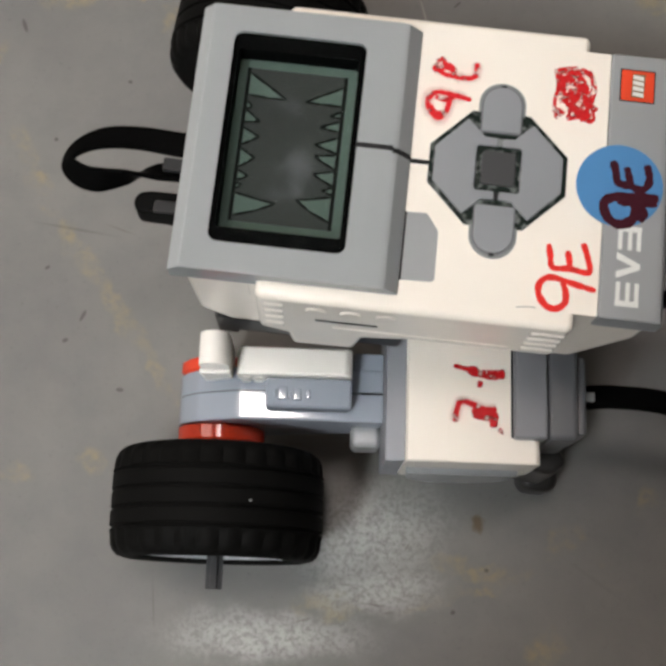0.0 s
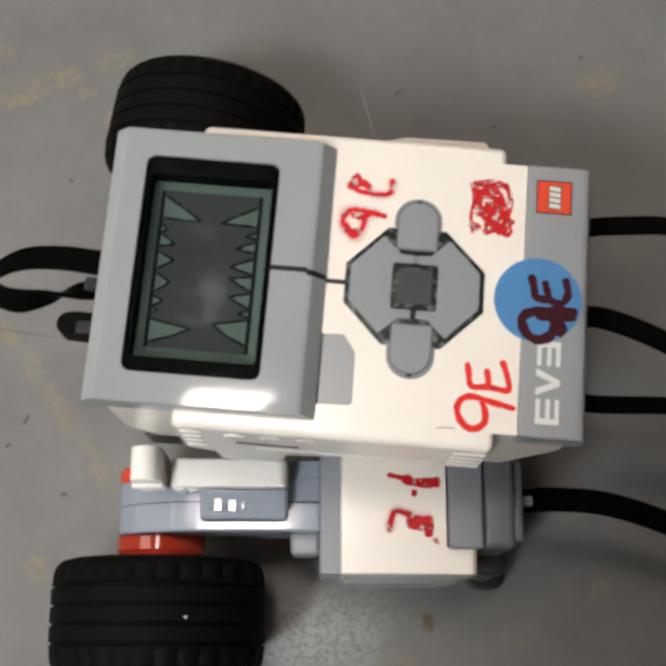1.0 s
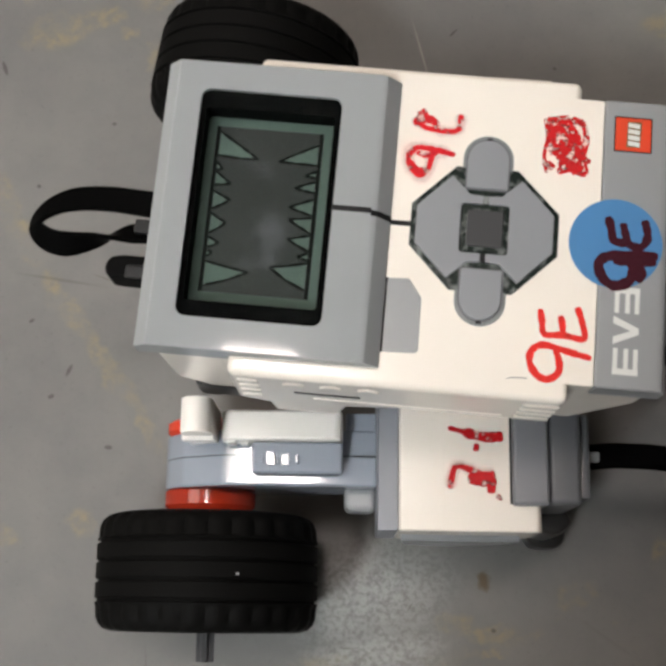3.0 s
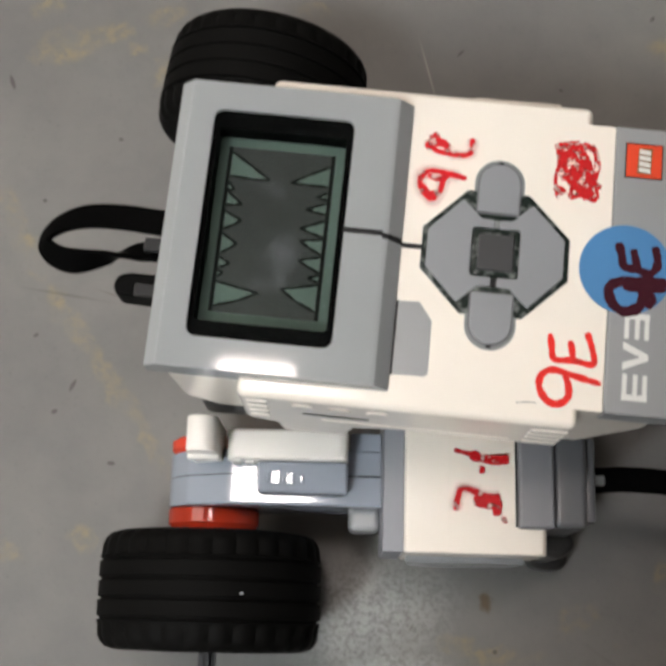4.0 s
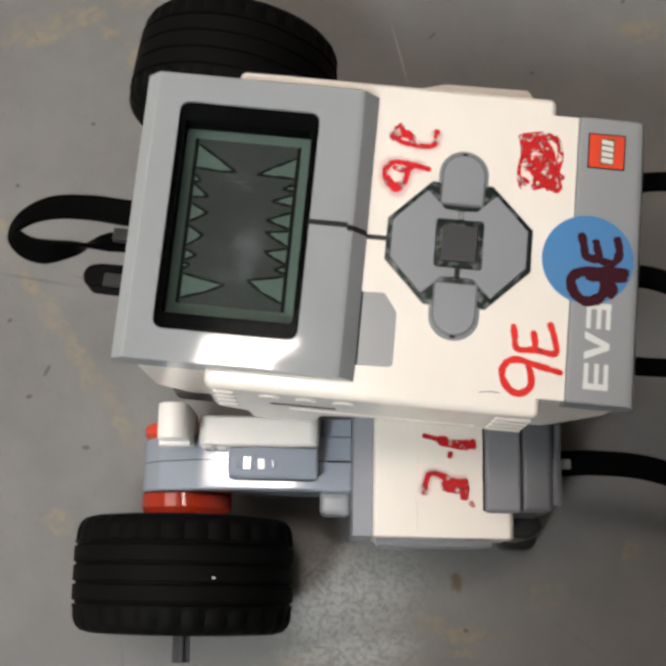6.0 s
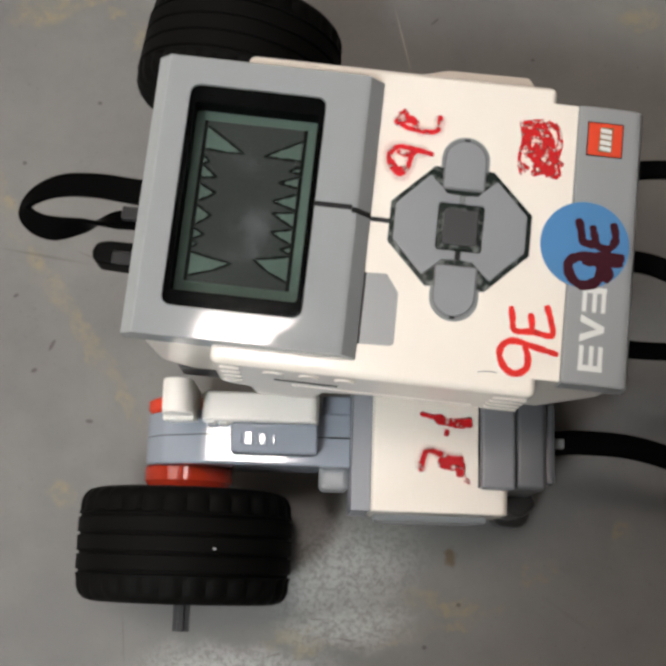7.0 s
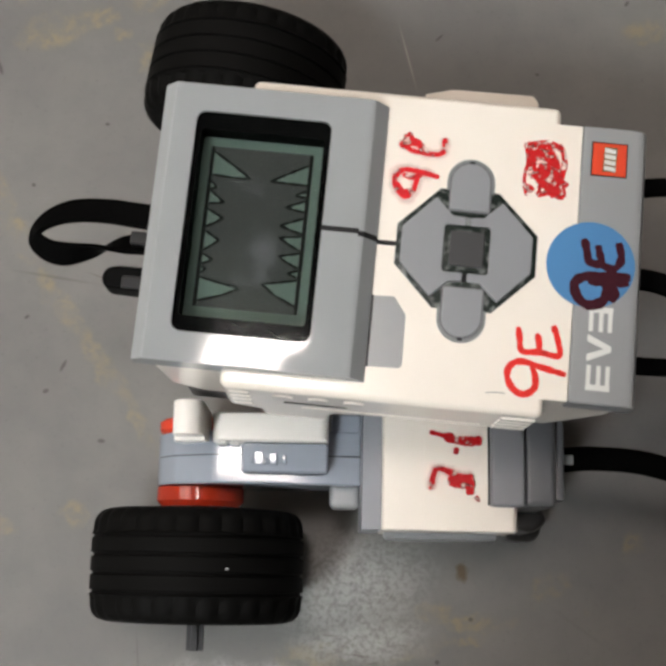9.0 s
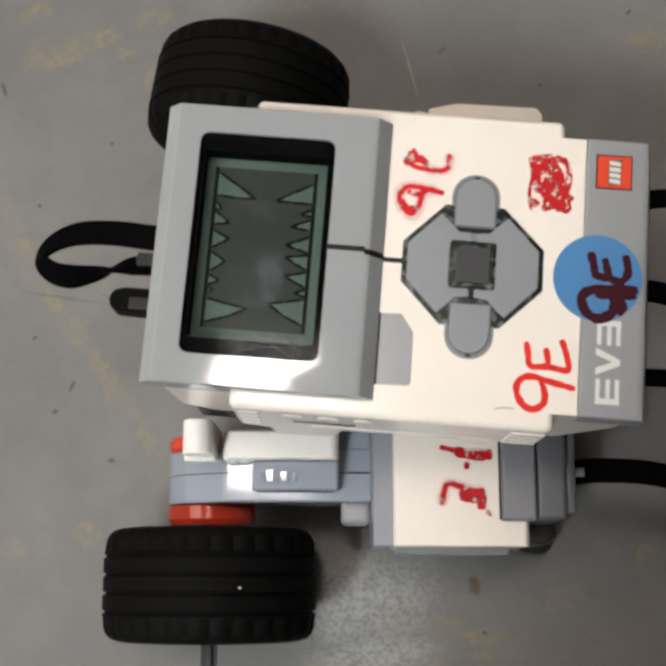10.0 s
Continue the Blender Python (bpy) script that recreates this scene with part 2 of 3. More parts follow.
def floor_material():
    """Worn grey floor paint over concrete: mottling, a rubbed ochre line, sandy bare patches, flecks and scratches."""
    m, n, l, b = nodes_of("painted_concrete")
    tc = n.new("ShaderNodeTexCoord")

    def noise_tex(scale, detail=6.0, rough=0.6):
        t = n.new("ShaderNodeTexNoise")
        t.inputs["Scale"].default_value, t.inputs["Detail"].default_value, t.inputs["Roughness"].default_value = scale, detail, rough
        l.new(tc.outputs["Object"], t.inputs["Vector"])
        return t

    def math_node(op, a, c=None, clamp=False):
        t = n.new("ShaderNodeMath")
        t.operation, t.use_clamp = op, clamp
        for k, v in enumerate((a, c)):
            if v is None:
                continue
            if isinstance(v, (int, float)):
                t.inputs[k].default_value = v
            else:
                l.new(v, t.inputs[k])
        return t.outputs[0]

    def ramp(v, lo, hi, to0=0.0, to1=1.0):
        t = n.new("ShaderNodeMapRange")
        t.interpolation_type = "SMOOTHSTEP"
        for key, val in (("From Min", lo), ("From Max", hi), ("To Min", to0), ("To Max", to1)):
            t.inputs[key].default_value = val
        l.new(v, t.inputs["Value"])
        return t.outputs["Result"]

    def blend(fac, a, c):
        t = n.new("ShaderNodeMix")
        t.data_type = "RGBA"
        l.new(fac, t.inputs["Factor"])
        for key, v in (("A", a), ("B", c)):
            if isinstance(v, tuple):
                t.inputs[key].default_value = (*v, 1)
            else:
                l.new(v, t.inputs[key])
        return t.outputs["Result"]

    warp_tex = noise_tex(90.0, 4.0)
    warp = n.new("ShaderNodeVectorMath")
    warp.operation = "MULTIPLY_ADD"
    l.new(warp_tex.outputs["Color"], warp.inputs[0])
    warp.inputs[1].default_value = (0.012, 0.012, 0)
    l.new(tc.outputs["Object"], warp.inputs[2])
    shift = n.new("ShaderNodeVectorMath")
    shift.operation = "SUBTRACT"
    l.new(warp.outputs[0], shift.inputs[0])
    shift.inputs[1].default_value = (0.006, 0.006, 0)

    def spot(x, y, half_len, half_wide, turn=0.0, edge=0.5):
        """A worn patch of that half length and width in millimetres: 1 inside, 0 outside."""
        mp = n.new("ShaderNodeMapping")
        mp.vector_type = "TEXTURE"
        mp.inputs["Location"].default_value = (x / 1000, y / 1000, 0)
        mp.inputs["Rotation"].default_value = (0, 0, radians(turn))
        mp.inputs["Scale"].default_value = (half_len / 1000, half_wide / 1000, 1)
        l.new((tc.outputs["Object"] if half_wide < 1.0 else shift.outputs[0]), mp.inputs["Vector"])
        ln = n.new("ShaderNodeVectorMath")
        ln.operation = "LENGTH"
        l.new(mp.outputs[0], ln.inputs[0])
        return ramp(ln.outputs["Value"], edge, 1.0, 1.0, 0.0)

    def together(masks):
        out = masks[0]
        for k in masks[1:]:
            out = math_node("MAXIMUM", out, k)
        return out

    cloud, mid, grit, speckle = noise_tex(14.0), noise_tex(70.0, 8.0), noise_tex(650.0, 4.0, 0.7), noise_tex(260.0, 3.0)
    colour = blend(ramp(cloud.outputs["Fac"], 0.3, 0.7), (0.155, 0.150, 0.143), (0.190, 0.184, 0.172))
    colour = blend(ramp(mid.outputs["Fac"], 0.35, 0.75, 0.0, 0.35), colour, (0.132, 0.132, 0.131))
    # the rubbed ochre line and stains
    ochre = together([spot(-70, 40, 12, 3.5, -58), spot(-30, 112, 9, 5, 20), spot(20, 118, 8, 4, 0), spot(-70, 110, 8, 6, 40), spot(-62, 26, 16, 4.5, -50), spot(-45, 4, 18, 4.0, -52), spot(-28, -16, 18, 4.0, -52),
                      spot(-12, -36, 14, 3.0, -52), spot(-60, 98, 17, 8, 25), spot(-85, 70, 9, 4, 60), spot(-14, 96, 12, 9, 40),
                      spot(76, -94.5, 13, 2.6, 16), spot(99, -86.5, 15, 2.6, 22), spot(84, -83, 8, 5, -10), spot(95, -83, 9, 3, 10), spot(133, -81, 8, 3, -50), spot(-45, 104, 6, 4, 20), spot(-38, 99, 5, 3, 0), spot(-28, 91, 4, 6, 0), spot(145, -55, 8, 5, 40), spot(115, -103, 9, 6, 60), spot(50, -98, 18, 6, 15),
                      spot(118, -72, 9, 5, 30), spot(-52, -70, 6, 4, 0), spot(-30, -62, 4, 5, 0), spot(140, 118, 9, 6, 20)])
    ochre = math_node("MULTIPLY", math_node("MULTIPLY", ochre, ramp(mid.outputs["Fac"], 0.38, 0.62)), ramp(speckle.outputs["Fac"], 0.36, 0.58, 0.25, 1.0))
    colour = blend(math_node("MULTIPLY", ochre, 0.56), colour, (0.285, 0.235, 0.125))
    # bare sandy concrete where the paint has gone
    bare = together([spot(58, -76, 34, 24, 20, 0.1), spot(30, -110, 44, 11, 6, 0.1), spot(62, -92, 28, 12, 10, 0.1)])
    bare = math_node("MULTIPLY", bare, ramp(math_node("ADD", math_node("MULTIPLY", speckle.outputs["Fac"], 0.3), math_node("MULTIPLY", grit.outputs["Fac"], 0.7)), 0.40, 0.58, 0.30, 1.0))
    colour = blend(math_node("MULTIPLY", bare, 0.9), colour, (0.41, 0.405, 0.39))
    # dark flecks and the brown spot
    flecks = together([spot(-45.4, -25.4, 1.3, 0.9, 30), spot(-41, -16.7, 2.6, 0.8, 70), spot(-25.6, -39.5, 1.6, 0.9, 0),
                       spot(133, 127, 1.6, 0.8, 60), spot(-76.8, 82.5, 3.4, 0.9, -65), spot(85.7, -96.7, 0.9, 0.9, 0),
                       spot(-59.4, 42.5, 0.9, 0.9, 0), spot(95, -83, 1.0, 0.8, 0), spot(-55, -2, 1.2, 0.7, 40),
                       spot(104, 98, 0.8, 0.6, 0), spot(128, 60, 0.8, 0.6, 0), spot(70, 108, 2.2, 0.5, 50), spot(-38, 66, 1.0, 0.8, 0)])
    colour = blend(math_node("MULTIPLY", flecks, 0.62), colour, (0.045, 0.040, 0.034))
    colour = blend(math_node("MULTIPLY", spot(91.4, -70.2, 2.6, 3.6, 20, 0.3), 0.8), colour, (0.11, 0.075, 0.03))
    # pale scratch, hairline crack
    colour = blend(math_node("MULTIPLY", spot(60, 100, 16, 0.55, -71, 0.1), 0.45), colour, (0.42, 0.40, 0.35))
    colour = blend(math_node("MULTIPLY", spot(-48, 12.0, 20, 0.8, -4, 0.1), 0.45), colour, (0.09, 0.08, 0.07))
    colour = blend(math_node("MULTIPLY", spot(-5.5, -104, 11, 0.5, -80, 0.1), 0.4), colour, (0.09, 0.08, 0.07))
    for x, y, long, turn in ((61.5, -97, 5.5, -3), (52.6, -92, 3.4, 2), (69.9, -78.6, 2.4, 65), (66, -99, 2.6, 12), (-33, 13.5, 7, -14), (40, -104, 4, 20)):
        colour = blend(math_node("MULTIPLY", spot(x, y, long, 0.4, turn, 0.2), 0.55), colour, (0.10, 0.085, 0.07))
    colour = blend(math_node("MULTIPLY", spot(128, -82, 16, 0.9, -30, 0.0), 0.2), colour, (0.10, 0.09, 0.08))
    colour = blend(ramp(grit.outputs["Fac"], 0.58, 0.72, 0.0, 0.42), colour, (0.10, 0.095, 0.09))
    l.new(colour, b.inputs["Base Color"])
    l.new(ramp(mid.outputs["Fac"], 0.3, 0.7, 0.38, 0.6), b.inputs["Roughness"])
    b.inputs["Specular IOR Level"].default_value = 0.3
    bp = n.new("ShaderNodeBump")
    bp.inputs["Strength"].default_value, bp.inputs["Distance"].default_value = 0.35, 0.0006
    l.new(math_node("ADD", mid.outputs["Fac"], math_node("MULTIPLY", grit.outputs["Fac"], 0.25)), bp.inputs["Height"])
    l.new(bp.outputs["Normal"], b.inputs["Normal"])
    return m


FLOOR = floor_material()

# ---- building helpers: lengths in millimetres ----


def part(name, bm, material, parent=None, label="", weigh=True):
    """Links a bmesh, drawn in millimetres, as one mesh object under a thing or part."""
    bmesh.ops.scale(bm, vec=(0.001, 0.001, 0.001), verts=bm.verts)
    bmesh.ops.recalc_face_normals(bm, faces=bm.faces)
    me = bpy.data.meshes.new(name)
    bm.to_mesh(me)
    bm.free()
    for p in me.polygons:
        p.use_smooth = True
    me.set_sharp_from_angle(angle=radians(38))
    me.materials.append(material)
    ob = new(name, me)
    if weigh and len(me.polygons) > 6:
        keep = ob.modifiers.new("level_faces", "WEIGHTED_NORMAL")
        keep.keep_sharp, keep.weight = True, 90
    if parent:
        ob.parent = parent
    return tagged(ob, label)


def soften(bm, bevel, seg=2, faces=None):
    if bevel > 0:
        es = [e for e in bm.edges if len(e.link_faces) == 2 and e.calc_face_angle(0) > radians(25)]
        bmesh.ops.bevel(bm, geom=es, offset=bevel, segments=seg, affect="EDGES", profile=0.5, clamp_overlap=True)


def join(bm, other):
    me = bpy.data.meshes.new("tmp")
    other.to_mesh(me)
    other.free()
    bm.from_mesh(me)
    bpy.data.meshes.remove(me)
    return bm


def slab(pts, axis, lo, hi, bevel=0.4, seg=2):
    """A polygon drawn in two axes and drawn out along the third from lo to hi."""
    bm = bmesh.new()
    put = {"x": lambda a, c, h: (h, a, c), "y": lambda a, c, h: (a, h, c), "z": lambda a, c, h: (a, c, h)}[axis]
    low, high = [bm.verts.new(put(a, c, lo)) for a, c in pts], [bm.verts.new(put(a, c, hi)) for a, c in pts]
    bm.faces.new(low)
    bm.faces.new(high)
    for k in range(len(pts)):
        bm.faces.new((low[k - 1], low[k], high[k], high[k - 1]))
    bmesh.ops.recalc_face_normals(bm, faces=bm.faces)
    soften(bm, bevel, seg)
    return bm


def block(x0, x1, y0, y1, z0, z1, bevel=0.5, seg=2):
    return slab([(x0, y0), (x1, y0), (x1, y1), (x0, y1)], "z", z0, z1, bevel, seg)


def round_rect(x0, x1, y0, y1, r, n=6):
    pts = []
    for cx, cy, a0 in ((x1 - r, y1 - r, 0), (x0 + r, y1 - r, 90), (x0 + r, y0 + r, 180), (x1 - r, y0 + r, 270)):
        pts += [(cx + r * math.cos(radians(a0 + 90 * k / n)), cy + r * math.sin(radians(a0 + 90 * k / n))) for k in range(n + 1)]
    return pts


def disc_pts(cx, cy, r, n=48):
    return [(cx + r * math.cos(2 * math.pi * k / n), cy + r * math.sin(2 * math.pi * k / n)) for k in range(n)]


def carve(bm, cutter):
    """bm with the closed shape cutter taken away."""
    obs = []
    for b in (bm, cutter):
        me = bpy.data.meshes.new("tmp")
        b.to_mesh(me)
        b.free()
        obs.append(new("tmp", me))
    mod = obs[0].modifiers.new("cut", "BOOLEAN")
    mod.object, mod.operation, mod.solver = obs[1], "DIFFERENCE", "EXACT"
    deps = bpy.context.evaluated_depsgraph_get()
    got = bpy.data.meshes.new_from_object(obs[0].evaluated_get(deps))
    out = bmesh.new()
    out.from_mesh(got)
    for o in obs:
        me = o.data
        bpy.data.objects.remove(o)
        bpy.data.meshes.remove(me)
    bpy.data.meshes.remove(got)
    return out


def spin(profile, seg=64, wobble=None):
    """A profile of (radius, along) turned about the y axis."""
    bm = bmesh.new()
    rings = []
    for k, (r, a) in enumerate(profile):
        ring = []
        for j in range(seg):
            rr = r if wobble is None else wobble(k, j, r)
            ang = 2 * math.pi * j / seg
            ring.append(bm.verts.new((rr * math.cos(ang), a, rr * math.sin(ang))))
        rings.append(ring)
    for k in range(len(rings) - 1):
        for j in range(seg):
            i = (j + 1) % seg
            bm.faces.new((rings[k][j], rings[k][i], rings[k + 1][i], rings[k + 1][j]))
    return bm


def glide(pts, steps=8):
    """Points on a smooth line through pts."""
    p = [Vector(q) for q in pts]
    p = [2 * p[0] - p[1], *p, 2 * p[-1] - p[-2]]
    out = []
    for k in range(1, len(p) - 2):
        for j in range(steps):
            t = j / steps
            a, b, c, d = p[k - 1:k + 3]
            out.append(0.5 * (2 * b + (c - a) * t + (2 * a - 5 * b + 4 * c - d) * t * t + (3 * b - a - 3 * c + d) * t ** 3))
    return out + [p[-2]]


def ribbon(pts, wide, thick, up=(0, 0, 1), lean=None, steps=8):
    """A flat cable with rounded edges along a smooth line; lean: its turn about its own line, in degrees, at even steps from start to end."""
    bm, line, rings = bmesh.new(), glide(pts, steps), []
    section = round_rect(-wide / 2, wide / 2, -thick / 2, thick / 2, thick * 0.45, 3)
    for k, q in enumerate(line):
        way = (line[min(k + 1, len(line) - 1)] - line[max(k - 1, 0)]).normalized()
        side = way.cross(Vector(up)).normalized()
        top = side.cross(way)
        if lean:
            a = radians(float(np.interp(k / (len(line) - 1), np.linspace(0, 1, len(lean)), lean)))
            side, top = side * math.cos(a) + top * math.sin(a), top * math.cos(a) - side * math.sin(a)
        rings.append([bm.verts.new(q + side * a + top * c) for a, c in section])
    for r0, r1 in zip(rings, rings[1:]):
        for j in range(len(section)):
            bm.faces.new((r0[j - 1], r0[j], r1[j], r1[j - 1]))
    bm.faces.new(rings[0])
    bm.faces.new(rings[-1])
    return bm


def stroke(bm, pts, wide, z, steps=6, thick=0.03):
    """A pen stroke on a level face, with uneven width."""
    line = glide([(*q, z) for q in pts], steps)
    rows = []
    for k, q in enumerate(line):
        way = (line[min(k + 1, len(line) - 1)] - line[max(k - 1, 0)]).normalized()
        side = Vector((-way.y, way.x, 0))
        w = wide / 2 * (1.08 + 0.35 * noise.noise(q * 0.9))
        if k in (0, len(line) - 1):
            w *= 0.6
        rows.append((bm.verts.new(q + side * w), bm.verts.new(q - side * w)))
    for (a, b), (c, d) in zip(rows, rows[1:]):
        bm.faces.new((a, b, d, c))
    return bm


# ---- the room ----
ROOM_X0, ROOM_X1, ROOM_Y0, ROOM_Y1, ROOM_H = -4200, 2600, -3000, 3000, 2700
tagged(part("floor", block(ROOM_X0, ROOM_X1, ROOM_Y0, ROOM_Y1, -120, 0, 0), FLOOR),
       "worn grey painted concrete floor with ochre stains and grit", "floor", kind="structure")
tagged(part("ceiling", block(ROOM_X0, ROOM_X1, ROOM_Y0, ROOM_Y1, ROOM_H, ROOM_H + 120, 0), CEIL), "plain off-white painted ceiling", "ceiling", kind="structure")
for nm, dims in (("wall_west", (ROOM_X0 - 120, ROOM_X0, ROOM_Y0, ROOM_Y1)), ("wall_east", (ROOM_X1, ROOM_X1 + 120, ROOM_Y0, ROOM_Y1)),
                 ("wall_south", (ROOM_X0 - 120, ROOM_X1 + 120, ROOM_Y0 - 120, ROOM_Y0)), ("wall_north", (ROOM_X0 - 120, ROOM_X1 + 120, ROOM_Y1, ROOM_Y1 + 120))):
    tagged(part(nm, block(*dims, -120, ROOM_H + 120, 0), WALL), "plain cream painted room wall", "wall", kind="structure")
# added wall out of view: blocks the cool fill and shades part of the floor
tagged(part("shade_wall", block(-42, ROOM_X1 - 4, ROOM_Y0 + 4, -260, 4, ROOM_H - 4, 3), SHADEWALL), "unseen dark grey wall added to shade the floor", "wall", kind="structure")


def ceiling_panel(x, y, lx, ly, glow):
    root = tagged(new("ceiling_panel"), "lit white ceiling panel; one is a lamp, two are added fill", "ceiling light", "ceiling lights")
    z = ROOM_H
    fr = slab(round_rect(-lx / 2 - 25, lx / 2 + 25, -ly / 2 - 25, ly / 2 + 25, 8, 3), "z", z - 45, z - 4, 2)
    fr = carve(fr, block(-lx / 2, lx / 2, -ly / 2, ly / 2, z - 60, z - 20, 0))
    part("frame", fr, WHITE, root)
    part("diffuser", block(-lx / 2 + 1, lx / 2 - 1, -ly / 2 + 1, ly / 2 - 1, z - 40, z - 30, 1), glow, root, "glowing diffuser")
    root.matrix_basis = pose(x / 1000, y / 1000, 0)
    return root


ceiling_panel(-160, 310, 215, 380, DIFFUSER)
# the wide warm panel and the cool one are added fill, not known lamps
ceiling_panel(-2150, 760, 2200, 1900, SOFT_FILL)
ceiling_panel(-1050, -1650, 700, 700, COOL_FILL)

# ---- the robot ----
robot = tagged(new("robot"), "white and grey toy robot with black wheels and red marker writing", "toy robot")

TOP = 118.5


def control_unit():
    core = slab([(5.5, 118), (110.5, 117.5), (111.3, 110), (111, 101), (101, 77.5), (14, 77.5), (6.8, 86)], "y", -31.4, 31.4, 1.2)
    ledge = slab([(22.2, TOP), (93.3, TOP), (93.3, 93.4), (60, 94), (48, 90), (46, 78), (30, 77.5), (29, 88), (22.2, 92)],
                 "y", -36, 36, 1.7, 4)
    cap = block(20, 98.35, -32, 32, 104, TOP + 0.02, 0.5)
    well = slab(round_rect(9.6, 42.2, -26.4, 26.6, 2), "z", 113.5, 140, 0)
    whole = join(join(carve(core, well.copy()), carve(ledge, well.copy())), carve(cap, well))
    body = part("control_unit", whole, WHITE, robot, "white plastic programmable control unit")

    # grey screen surround with the window cut through
    bez = slab([(2.4, 114.5), (2.4, 119.4), (5.2, 122.4), (49.2, 122.4), (50.6, 122.0), (53.7, 118.9), (53.7, 114.5)], "y", -32.1, 32.1, 0.25, 3)
    bez = carve(bez, slab(round_rect(10.6, 41.2, -25.3, 25.7, 2.2), "z", 113, 130, 0))
    part("screen_surround", bez, SHELLGREY, body, "light grey plastic screen surround")
    tray = slab(round_rect(10.4, 41.4, -25.5, 25.9, 2.2), "z", 114.2, 121.2, 0)
    tray = carve(tray, slab(round_rect(11.9, 39.7, -21.5, 21.8, 0.8), "z", 115.4, 130, 0))
    part("screen_tray", tray, TRAY, body, "black screen frame")
    part("display", block(11.6, 40.0, -21.9, 22.2, 115.0, 116.2, 0), LCD, body, "green grey display")
    dark = slab([(13.9, 19.6), (37.6, 19.6), (37.6, -18.2), (13.9, -18.2)], "z", 116.2, 116.26, 0)
    part("display_picture", dark, LCDDARK, body, "dark jagged picture on the display")
    left = ((18.3, 12.8, 23.7, 12.5), (11.2, 9.4, 16.2, 9.7), (9.0, 5.9, 18.3, 6.4), (4.5, 0.4, 18.6, 2.7), (-0.6, -5.1, 18.2, -2.6),
            (-6.0, -8.4, 17.2, -7.2), (-9.0, -10.4, 16.0, -9.4), (-11.5, -16.9, 24.2, -13.2))
    right = ((16.9, 12.2, 28.3, 12.4), (10.8, 9.2, 34.4, 9.6), (8.4, 5.8, 32.3, 6.6), (4.3, 0.6, 31.5, 2.2), (0.1, -3.4, 31.6, -0.6),
             (-3.9, -7.5, 31.8, -5.0), (-7.9, -9.6, 34.4, -8.8), (-10.2, -16.2, 28.7, -11.7))
    lines, teeth = bmesh.new(), bmesh.new()
    for base, rows in ((14.9, left), (36.6, right)):
        for y0, y1, xt, yt in rows:
            bend = 0.35 * (y0 - y1)
            mid0 = (base + 0.55 * (xt - base), y0 + 0.5 * (yt - y0) - 0.10 * bend)
            mid1 = (base + 0.55 * (xt - base), y1 + 0.5 * (yt - y1) + (0.0 if abs(y0 - y1) < 4.8 else -0.12 * bend))
            outline = [(base, y0), mid0, (xt, yt), mid1, (base, y1)]
            join(teeth, slab(outline, "z", 116.2, 116.32, 0))
            for a, c in zip(outline, outline[1:]):
                way = Vector((c[0] - a[0], c[1] - a[1])).normalized() * 0.05
                stroke(lines, [(a[0] - way.x, a[1] - way.y), ((a[0] + c[0]) / 2, (a[1] + c[1]) / 2), (c[0] + way.x, c[1] + way.y)], 0.6, 116.36, 2)
    for x in (14.4, 37.1):
        join(lines, block(x - 0.4, x + 0.4, -18.2, 19.6, 116.2, 116.4, 0))
    part("display_teeth", teeth, LCD, body)
    part("display_outline", lines, LCDLINE, body)
    pane = part("display_glass", slab(round_rect(10.7, 41.1, -25.2, 25.6, 2.1), "z", 121.3, 121.9, 0), PANE, body, "clear display pane")
    pane.visible_shadow = False
    smears = slab([(15, 12.5), (36, 12.5), (36, -17), (15, -17)], "z", 121.95, 121.98, 0)
    part("glass_film", smears, SMEAR, body, "faint pale smears on the display pane").visible_shadow = False

    # seam from screen to buttons
    seam = join(block(40.9, 49.4, 0.3, 1.5, 122.3, 122.5, 0.05), slab([(49.3, 122.5), (50.7, 122.1), (53.75, 119.0), (53.75, 118.7), (50.5, 121.7), (49.3, 122.2)], "y", -0.25, 1.0, 0.05))
    join(seam, block(53.5, 58.4, -0.6, 0.5, TOP - 0.2, TOP + 0.14, 0.05))
    part("seam_strip", seam, BLACK, body, "thin black strip")
    part("grey_patch", slab([(53.9, -12.4), (58.6, -12.2), (61.5, -16.2), (61.6, -27.6), (60.9, -28.2), (53.9, -28.4)], "z", TOP - 1, TOP + 0.25, 0.2), GREY, body)

    part("patch_gap", block(53.72, 54.15, -28.5, -12.3, TOP - 0.5, TOP + 0.28, 0), BLACK, body)

    # button cluster
    octagon = [(57.9, 4.7), (67.0, 13.9), (80.3, 13.9), (89.5, 4.7), (89.5, -4.7), (80.3, -13.9), (67.0, -13.9), (57.9, -4.7)]
    part("light_guide", slab(octagon, "z", TOP - 1.5, TOP + 0.15, 0.1), SMOKE, body, "dark smoked light guide")
    for side in (1, -1):
        wing = [(59.1, 4.2), (66.2, 11.5), (69.3, 8.6), (70.2, 7.6), (73.1, 7.4), (73.1, 5.5), (69.0, 5.5), (68.5, 4.9), (68.5, -4.9),
                (69.0, -5.5), (73.1, -5.5), (73.1, -7.4), (70.2, -7.6), (69.3, -8.6), (66.2, -11.5), (59.1, -4.2)]
        if side < 0:
            wing = [(147.4 - a, c) for a, c in wing]
        part("side_button", slab(wing, "z", TOP, TOP + 0.75, 0.22), BUTTON, body, "grey side button")
        arc = [(73.7 + 5.4 * math.cos(radians(a)), (16.0 + 5.3 * math.sin(radians(a))) * side) for a in range(0, 181, 12)]
